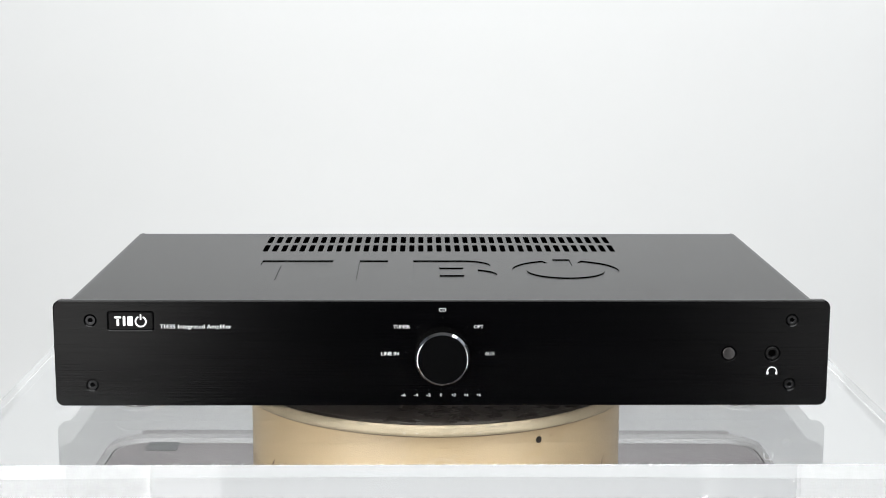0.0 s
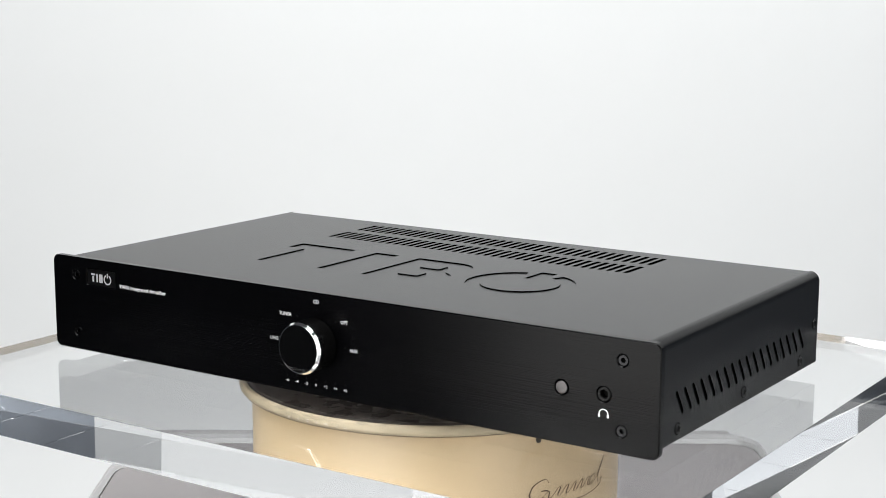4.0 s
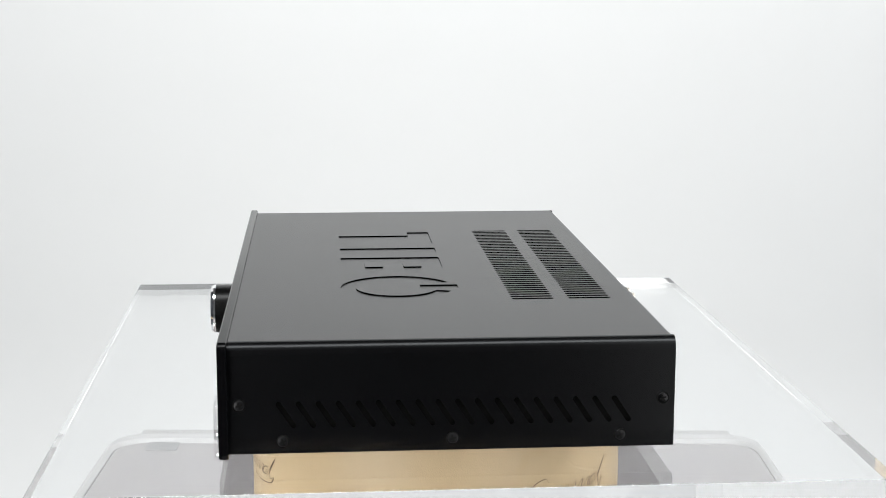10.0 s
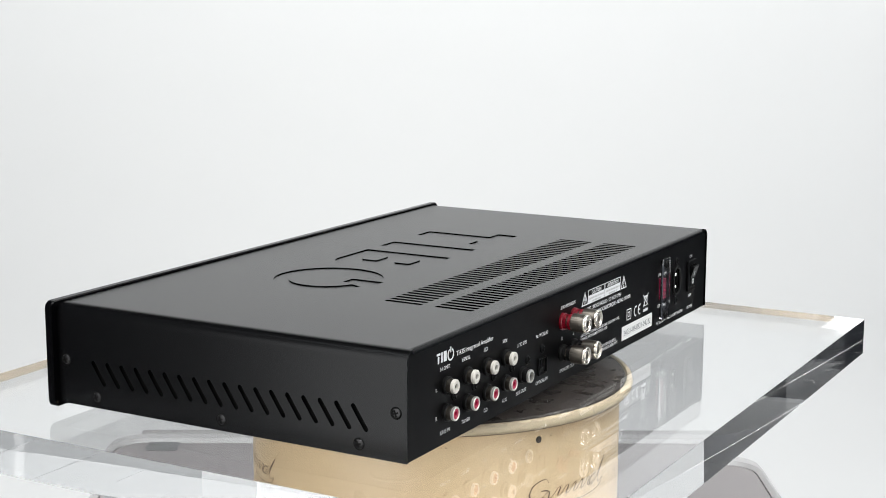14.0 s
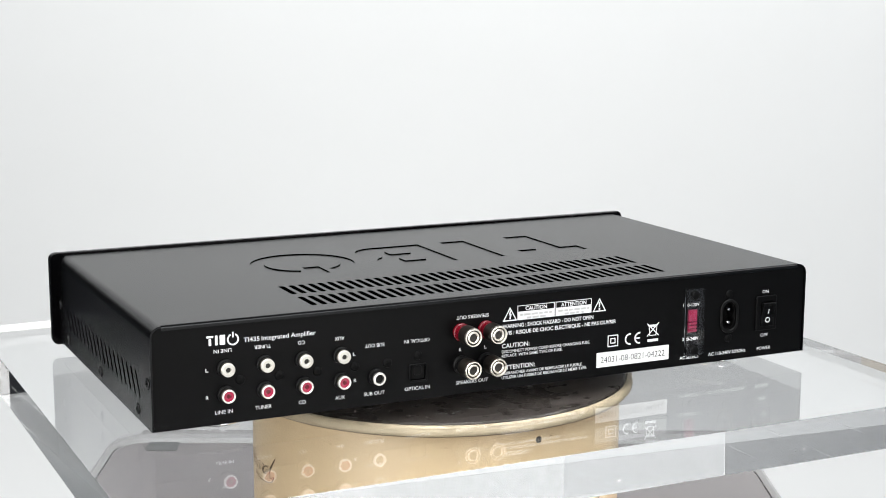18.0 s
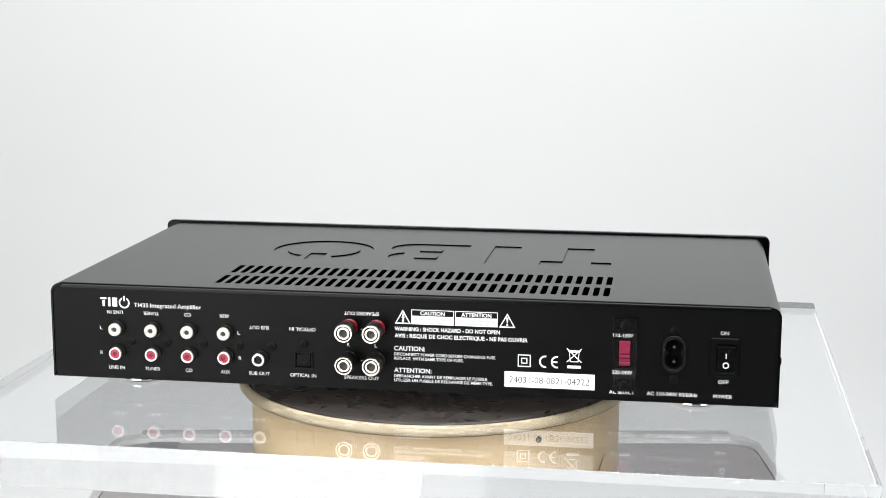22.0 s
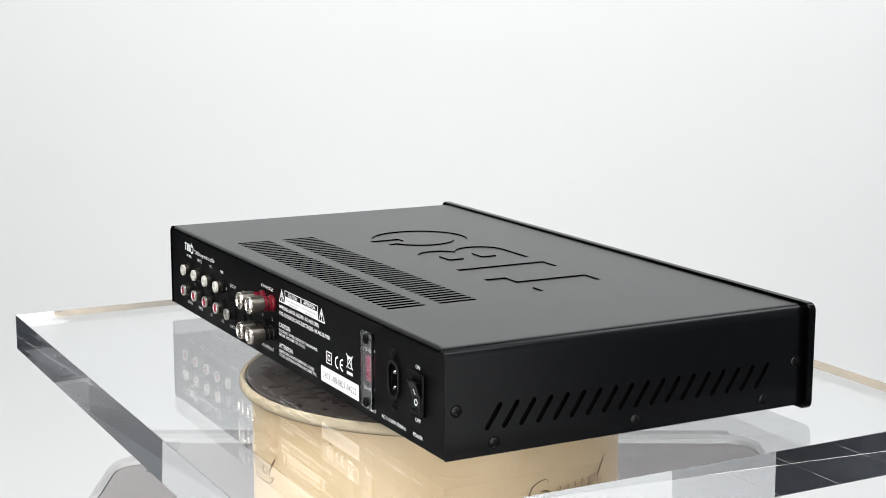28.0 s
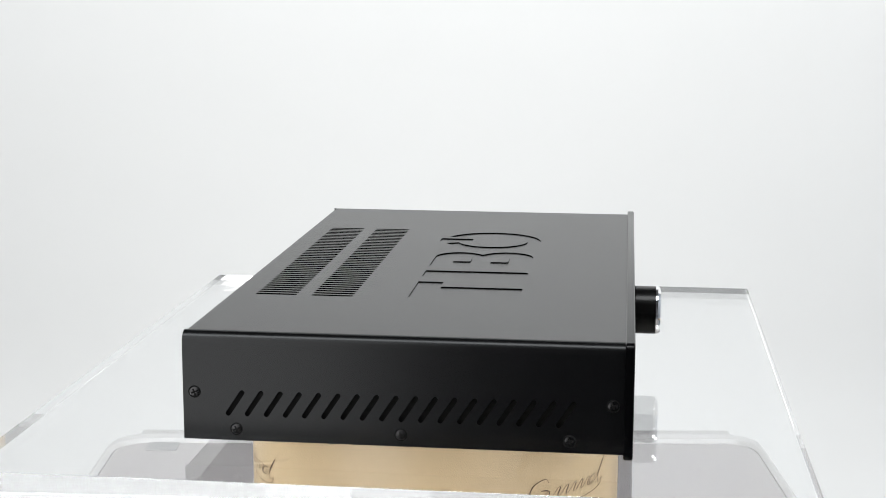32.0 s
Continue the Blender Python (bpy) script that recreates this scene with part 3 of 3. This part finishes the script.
            # The contact is a disc coloured dark for the shade in its hole.
            part("contact", moved(lathe([(0.0017, 0.0085), (0.0015, 0.0092), (0, 0.0092)], 16), m), HOLLOW if cup is WHITEPLASTIC else COLLARRED, j)
    for body, x, z in (("R", 0.1816, 0.0228), ("L", 0.1814, 0.0378), ("R", 0.0970, 0.0228), ("L", 0.0974, 0.0378)):
        centred(body, x, z, 0.0016)
    cross_screw(rp, on(REAR, -0.0775, 0.0305), 0.0027)
    m = on(REAR, -0.0846, 0.0234) @ Matrix.Diagonal((0.89, 0.89, 0.55, 1))
    j = part("sub_socket", moved(lathe([(0.0053, 0), (0.0053, 0.0030), (0.0048, 0.0036), (0.0046, 0.0036), (0.0046, 0.0078), (0.0040, 0.0080), (0, 0.0080)], 28), m), MATTE, rp)
    part("sleeve", moved(lathe([(0.0040, 0.0082), (0.0042, 0.0086), (0.0042, 0.0110), (0.0039, 0.0114), (0.0029, 0.0114), (0.0028, 0.0070)], 28), m), SATIN, j, "bright silver sleeve")
    upside("SUB OUT", 0.0851, 0.0414, 0.0118)
    centred("SUB OUT", 0.0855, 0.0141, 0.0125)
    upside("OPTICAL IN", 0.0593, 0.0414, 0.0155)
    centred("OPTICAL IN", 0.0592, 0.0141, 0.0155)
    cross_screw(rp, on(REAR, -0.0587, 0.0328), 0.0026)
    op = part("optical_socket", moved(plate([round_rect(0, 0, 0.0112, 0.0104, 0.0008, 3), round_rect(0, 0, 0.0092, 0.0086, 0.0005, 2)], 0.0010, 0.0002), on(REAR, -0.0588, 0.0230)), PANEL, rp)
    part("flap", moved(plate([round_rect(0, 0.0002, 0.0084, 0.0080, 0.0012, 3)], 0.0015, 0.0003), on(REAR, -0.0588, 0.0230, -0.0014)), PANEL, op)
    part("flap_ridge", moved(plate([round_rect(0, 0.0012, 0.0052, 0.0060, 0.0020, 4), round_rect(0, 0.0014, 0.0044, 0.0054, 0.0017, 4)], 0.0004), on(REAR, -0.0588, 0.0230, 0.0001)), MATTE, op)
    part("well", moved(plate([round_rect(0, 0, 0.0092, 0.0086, 0.0005, 2)], 0.0004), on(REAR, -0.0588, 0.0230, -0.0018)), INSIDE, op)

    # speaker posts
    for x in (0.0317, 0.0158):
        for z, col in ((0.0437, COLLARRED), (0.0248, MATTE)):
            m = on(REAR, -x, z) @ Matrix.Diagonal((1, 1, 0.82, 1))
            p = part("speaker_post", moved(lathe([(0.0052, 0), (0.0052, 0.0016), (0.0047, 0.0022), (0.0046, 0.0022), (0.0046, 0.0045), (0, 0.0045)], 32), m), col, rp, "red collar" if col is COLLARRED else "black collar")
            part("stem", moved(lathe([(0.0036, 0.0030), (0.0036, 0.0068), (0, 0.0068)], 20), m), NICKEL, p)
            part("ring", moved(lathe([(0.0046, 0.0058), (0.0048, 0.0062), (0.0048, 0.0078), (0.0045, 0.0082), (0, 0.0082)], 32), m), col, p)
            bm = bmesh.new()
            n = 56
            prof = [(0.0046, 0.0082), (0.0055, 0.0088), (0.0055, 0.0176), (0.0053, 0.0182)]
            rings = []
            for r, h in prof:
                rings.append([bm.verts.new(((r - (0.0001 if k % 2 and 0.0085 < h < 0.018 else 0)) * math.cos(2 * math.pi * k / n), (r - (0.0001 if k % 2 and 0.0085 < h < 0.018 else 0)) * math.sin(2 * math.pi * k / n), h)) for k in range(n)])
            for a, b in zip(rings, rings[1:]):
                for k in range(n):
                    bm.faces.new((a[k], a[(k + 1) % n], b[(k + 1) % n], b[k]))
            part("knurled_cap", moved(bm, m), NICKEL, p, "knurled nickel cap", smooth=20)
            part("cap_end", moved(lathe([(0.0053, 0.0182), (0.0054, 0.0188), (0.0053, 0.0198), (0.0050, 0.0203), (0.0044, 0.0203), (0.0041, 0.0197), (0.0041, 0.0170)], 36), m), BRIGHT, p, "bright bevelled end", smooth=30)
            part("groove", moved(lathe([(0.0042, 0.0188), (0.0030, 0.0188)], 28), m), INSIDE, p)
            part("inner_ring", moved(lathe([(0.0036, 0.0180), (0.0036, 0.0198), (0.0033, 0.0202), (0.0026, 0.0202), (0.0023, 0.0197), (0.0022, 0.0165)], 28), m), BRIGHT, p, smooth=30)
            part("bore", moved(lathe([(0.0023, 0.0180), (0.0012, 0.0178), (0, 0.0170)], 20), m), HOLLOW, p, "bore, its shade put into the colour")
    upside("SPEAKERS OUT", 0.0244, 0.0520, 0.0205)
    centred("SPEAKERS OUT", 0.0245, 0.0141, 0.0207)
    centred("R", 0.0322, 0.0335, 0.0016)
    centred("L", 0.0160, 0.0335, 0.0015)
    centred("+", 0.0243, 0.0428, 0.0013, 0.0013)
    centred("-", 0.0243, 0.0246, 0.0013, 0.0013)

    # warning panel
    def triangle(u, v, w, h):
        return [(u - w / 2, v), (u + w / 2, v), (u, v + h)]

    def ring_triangle(u):
        return joined(plate([triangle(u, 0.0470, 0.0094, 0.0083), triangle(u, 0.0477, 0.0072, 0.0063)], 0.00012))

    part("hazard_sign", moved(ring_triangle(-0.0003), on(REAR, 0, 0, 0.0001)), PRINT, rp)
    part("hazard_sign", moved(ring_triangle(0.0598), on(REAR, 0, 0, 0.0001)), PRINT, rp)
    bolt = [(-0.0003, 0.0532), (0.0005, 0.0532), (0.0001, 0.0512), (0.0009, 0.0512), (0.0001, 0.0488), (0.0006, 0.0490), (-0.0003, 0.0476), (-0.0010, 0.0490), (-0.0006, 0.0489), (-0.0003, 0.0504), (-0.0011, 0.0504)]
    part("hazard_bolt", moved(plate([bolt], 0.00012), on(REAR, 0, 0, 0.0001)), PRINT, rp)
    part("hazard_bang", moved(joined(plate([[(0.0592, 0.0528), (0.0604, 0.0528), (0.0601, 0.0496), (0.0595, 0.0496)]], 0.00012), plate([circle(0.0598, 0.0486, 0.0006, 10)], 0.00012)), on(REAR, 0, 0, 0.0001)), PRINT, rp)
    for u0, u1, body, w in ((0.0046, 0.0293, "CAUTION", 0.0142), (0.0299, 0.0543, "ATTENTION", 0.0172)):
        uc = (u0 + u1) / 2
        fr = plate([[(u0, 0.0470), (u1, 0.0470), (u1, 0.0556), (u0, 0.0556)], [(u0 + 0.0004, 0.0520), (u0 + 0.0004, 0.0552), (u1 - 0.0004, 0.0552), (u1 - 0.0004, 0.0520)]], 0.00012)
        f = part("caution_box", moved(fr, on(REAR, 0, 0, 0.0001)), PRINT, rp)
        part("caution_word", moved(words(body, w, 0.0023, 0.024), on(REAR, uc - w / 2, 0.0525, 0.0001)), PRINT, f)
        for v, wd in ((0.0500, 0.86), (0.0480, 0.5)):
            bars = []
            rnd = random.Random(int(v * 1e5) + int(u0 * 1e4))
            x, end = uc - wd * (u1 - u0) / 2, uc + wd * (u1 - u0) / 2
            while x < end - 0.001:
                l = rnd.uniform(0.0018, 0.0045)
                bars.append(plate([round_rect(min(x + l / 2, end), v, min(l, end - x), 0.0011, 0.0002, 1)], 0.00008))
                x += l + 0.0007
            part("unreadable_line", moved(joined(*bars), on(REAR, 0, 0, 0.0002)), PALE, f)
    say("WARNING : SHOCK HAZARD - DO NOT OPEN", 0.0051, -0.0557, 0.0430, 0.0023, 0.026)
    say("AVIS : RISQUE DE CHOC ELECTRIQUE - NE PAS OUVRIR", 0.0051, -0.0716, 0.0390, 0.0023, 0.026)
    say("CAUTION:", 0.0054, -0.0127, 0.0313, 0.0027, 0.018)
    say("DISCONNECT POWER CORD BEFORE CHANGING FUSE.", 0.0054, -0.0536, 0.0283, 0.0018)
    say("REPLACE  WITH SAME TYPE OF FUSE.", 0.0054, -0.0348, 0.0258, 0.0018)
    say("ATTENTION:", 0.0054, -0.0164, 0.0184, 0.0027, 0.018)
    say("DEBRANCHER AVANT DE REMPLACER LE FUSIBLE.", 0.0054, -0.0489, 0.0154, 0.0018)
    say("UTILIZER UN FUSIBLE DE RECHANGE DE M\u00caME TYPE.", 0.0054, -0.0518, 0.0129, 0.0018)
    sq = plate([round_rect(0.0697, 0.0282, 0.0074, 0.0072, 0.0002, 1), round_rect(0.0697, 0.0282, 0.0062, 0.0060, 0.0002, 1)], 0.00012)
    sq2 = plate([round_rect(0.0697, 0.0282, 0.0036, 0.0034, 0.0002, 1), round_rect(0.0697, 0.0282, 0.0024, 0.0022, 0.0002, 1)], 0.00012)
    part("double_square_symbol", moved(joined(sq, sq2), on(REAR, 0, 0, 0.0001)), PRINT, rp)

    def arc_shape(u, v, ro, ri, a0, a1, n=18):
        pts = [(u + ro * math.cos(radians(a0 + (a1 - a0) * k / n)), v + ro * math.sin(radians(a0 + (a1 - a0) * k / n))) for k in range(n + 1)]
        pts += [(u + ri * math.cos(radians(a1 - (a1 - a0) * k / n)), v + ri * math.sin(radians(a1 - (a1 - a0) * k / n))) for k in range(n + 1)]
        return pts

    ce = joined(plate([arc_shape(0.0817, 0.0281, 0.0036, 0.0026, 80, 280)], 0.00012), plate([arc_shape(0.0884, 0.0281, 0.0036, 0.0026, 80, 280)], 0.00012), plate([round_rect(0.0873, 0.0281, 0.0026, 0.0009, 0.0001, 1)], 0.00012))
    part("conformity_symbol", moved(ce, on(REAR, 0, 0, 0.0001)), PRINT, rp)
    bn = [plate([[(0.0956, 0.0285), (0.1004, 0.0285), (0.1010, 0.0345), (0.0950, 0.0345)], [(0.0961, 0.0290), (0.0955, 0.0340), (0.1005, 0.0340), (0.0999, 0.0290)]], 0.00012),
          plate([stadium(0.0940, 0.0286, 0.1020, 0.0362, 0.0006)], 0.00014), plate([stadium(0.1020, 0.0286, 0.0940, 0.0362, 0.0006)], 0.00016),
          plate([round_rect(0.0980, 0.0350, 0.0072, 0.0008, 0.0002, 1)], 0.00018), plate([round_rect(0.0980, 0.0257, 0.0076, 0.0017, 0.0001, 1)], 0.00012)]
    part("crossed_bin_symbol", moved(joined(*bn), on(REAR, 0, 0, 0.0001)), PRINT, rp)
    lb = part("serial_label", moved(plate([round_rect(0.08415, 0.01715, 0.0513, 0.0091, 0.0003, 2)], 0.00012), on(REAR, 0, 0, 0.0001)), PAPER, rp, "white serial number label")
    part("serial_number", moved(words("24031-08-0821-04222", 0.0455, 0.0039, -0.008), on(REAR, 0.0613, 0.0152, 0.00016)), INK, lb)

    # voltage selector under its clear cover
    well = part("voltage_selector", moved(plate([round_rect(0.1260, 0.0349, 0.0076, 0.0156, 0.0004, 1)], 0.0004), on(REAR, 0, 0, -0.0018)), INSIDE, rp)
    sl = [box(-0.0031, 0.0031, -0.0072, 0.0072, 0, 0.0008, 0.0001, 1)] + [box(-0.0028, 0.0028, v - 0.0007, v + 0.0007, 0.0006, 0.0022, 0.0001, 1) for v in (-0.0058, -0.0036, -0.0014)] + [box(-0.0029, 0.0029, 0.0, 0.0071, 0.0004, 0.0021, 0.0002, 1)]
    part("slider", moved(joined(*sl), on(REAR, 0.1262, 0.0349, -0.0012)), REDSWITCH, well, "magenta-red slide switch")
    centred("110-120V", -0.1252, 0.0453, 0.0113)
    centred("220-240V", -0.1251, 0.0240, 0.0113)
    centred("AC SELECT", -0.1251, 0.0123, 0.0142)
    cc = part("clear_cover", moved(plate([round_rect(0.1265, 0.0346, 0.0130, 0.0418, 0.0006, 2)], 0.0020), on(REAR, 0, 0, 0.0016)), COVERCLEAR, rp, "clear plastic cover plate")
    cc.visible_shadow = False
    for v in (0.0518, 0.0170):
        cross_screw(rp, on(REAR, 0.1262, v, 0.0037), 0.0028)
        part("spacer", moved(lathe([(0.0022, 0.0), (0.0022, 0.0016)], 16), on(REAR, 0.1262, v)), MATTE, rp)

    # mains inlet
    inlet = part("mains_inlet", moved(plate([round_rect(0.1537, 0.0354, 0.0134, 0.0214, 0.0066, 6), round_rect(0.1537, 0.0354, 0.0104, 0.0174, 0.0050, 5)], 0.0012, 0.0003), on(REAR, 0, 0)), MATTE, rp)
    part("inlet_well", moved(plate([round_rect(0.1537, 0.0354, 0.0108, 0.0178, 0.0052, 5)], 0.0004), on(REAR, 0, 0, -0.0075)), INSIDE, inlet)
    eight = [(0.1537 + 0.0049 * math.cos(radians(a)), 0.0354 + 0.0037 + 0.0049 * math.sin(radians(a))) for a in range(-40, 221, 13)]
    eight += [(0.1537 + 0.0049 * math.cos(radians(a)), 0.0354 - 0.0037 + 0.0049 * math.sin(radians(a))) for a in range(140, 401, 13)]
    part("inlet_collar", moved(plate([round_rect(0.1537, 0.0354, 0.0108, 0.0178, 0.0052, 5), eight], 0.006, 0.0), on(REAR, 0, 0, -0.0068)), MATTE, inlet)
    for v in (0.0396, 0.0312):
        part("pin", moved(lathe([(0.0012, -0.0072), (0.0012, -0.0004), (0.0008, 0.0002), (0, 0.0003)], 14), on(REAR, 0.1537, v)), CHROME, inlet, "bright round pin")
    cross_screw(rp, on(REAR, 0.1537, 0.0492), 0.0027)
    cross_screw(rp, on(REAR, 0.1538, 0.0214), 0.0027)
    say("AC 110-240V 50/60Hz", -0.1391, -0.1672, 0.0113, 0.0022)

    # power switch
    sw = part("power_switch", moved(plate([round_rect(0.1815, 0.0350, 0.0156, 0.0220, 0.0010, 3), round_rect(0.1822, 0.0343, 0.0100, 0.0158, 0.0006, 2)], 0.0016, 0.0004), on(REAR, 0, 0)), PANEL, rp)
    bm = bmesh.new()
    prof = [(-0.0077, 0.0004), (-0.0077, 0.0016), (-0.0010, 0.0018), (0.0074, 0.0046), (0.0077, 0.0042), (0.0077, 0.0004)]
    sd = [[bm.verts.new((x, v, w)) for v, w in prof] for x in (-0.0048, 0.0048)]
    n = len(prof)
    for k in range(n):
        bm.faces.new((sd[0][k], sd[0][(k + 1) % n], sd[1][(k + 1) % n], sd[1][k]))
    bm.faces.new(sd[0][::-1])
    bm.faces.new(sd[1])
    bmesh.ops.recalc_face_normals(bm, faces=bm.faces[:])
    bmesh.ops.bevel(bm, geom=bm.edges[:], offset=0.0003, segments=2, affect="EDGES", profile=0.5)
    part("rocker", moved(bm, on(REAR, 0.1822, 0.0343)), KNOBSIDE, sw, "black glossy rocker, pressed off")
    slope = on(REAR, 0.1822, 0.0343, 0) @ pose(0, 0, 0.00215, 18.4, 0, 0)
    part("one_mark", moved(plate([round_rect(0, 0.0020, 0.0006, 0.0032, 0.0001, 1)], 0.0001), slope), PRINT, sw)
    part("zero_mark", moved(plate([circle(0, -0.0037, 0.0018, 24), circle(0, -0.0037, 0.0012, 24)], 0.0001), on(REAR, 0.1822, 0.0343, 0.00185)), PRINT, sw)
    centred("ON", -0.1811, 0.0486, 0.0047)
    centred("OFF", -0.1812, 0.0207, 0.0058)
    centred("POWER", -0.1812, 0.0123, 0.0103)

    # --- feet ---
    for x, y in ((-0.174, -0.098), (0.174, -0.098), (0.1675, 0.0725), (-0.1665, 0.0725)):
        ft = part("foot", moved(lathe([(0.0125, zb), (0.0147, zb - 0.0003), (0.0150, zb - 0.0010), (0.0150, zb - 0.0058), (0.0146, zb - 0.0064), (0, zb - 0.0064)], 48), Matrix.Translation((x, y, 0))), CHROME, root, "round silver foot")
        part("pad", moved(lathe([(0.0136, zb - 0.0064), (0.0138, zb - 0.0067), (0.0137, 0.0006), (0.0132, 0.0003), (0, 0.0003)], 40), Matrix.Translation((x, y, 0))), MATTE, ft, "black rubber pad")
    return root


DISC = platter()
SLAB = slab()
AMP = amplifier()


# ---- the turn ----
def motions():
    turn = ((0, 0.57), (3, -25.5), (6, -51.4), (9, -77.0), (11, -94.1), (13, -111.0), (16, -137.1), (19, -163.3), (20.9, -179.65), (23, -197.8), (25.5, -220.0), (28, -242.2), (30, -259.7), (32, -277.05))
    for thing, off in ((DISC, 0.0), (SLAB, 0.0), (AMP, AMP_X)):
        walk(thing, [(t, pose(0, 0, 0, 0, 0, a) @ pose(off, 0, 0)) for t, a in turn])


motions()
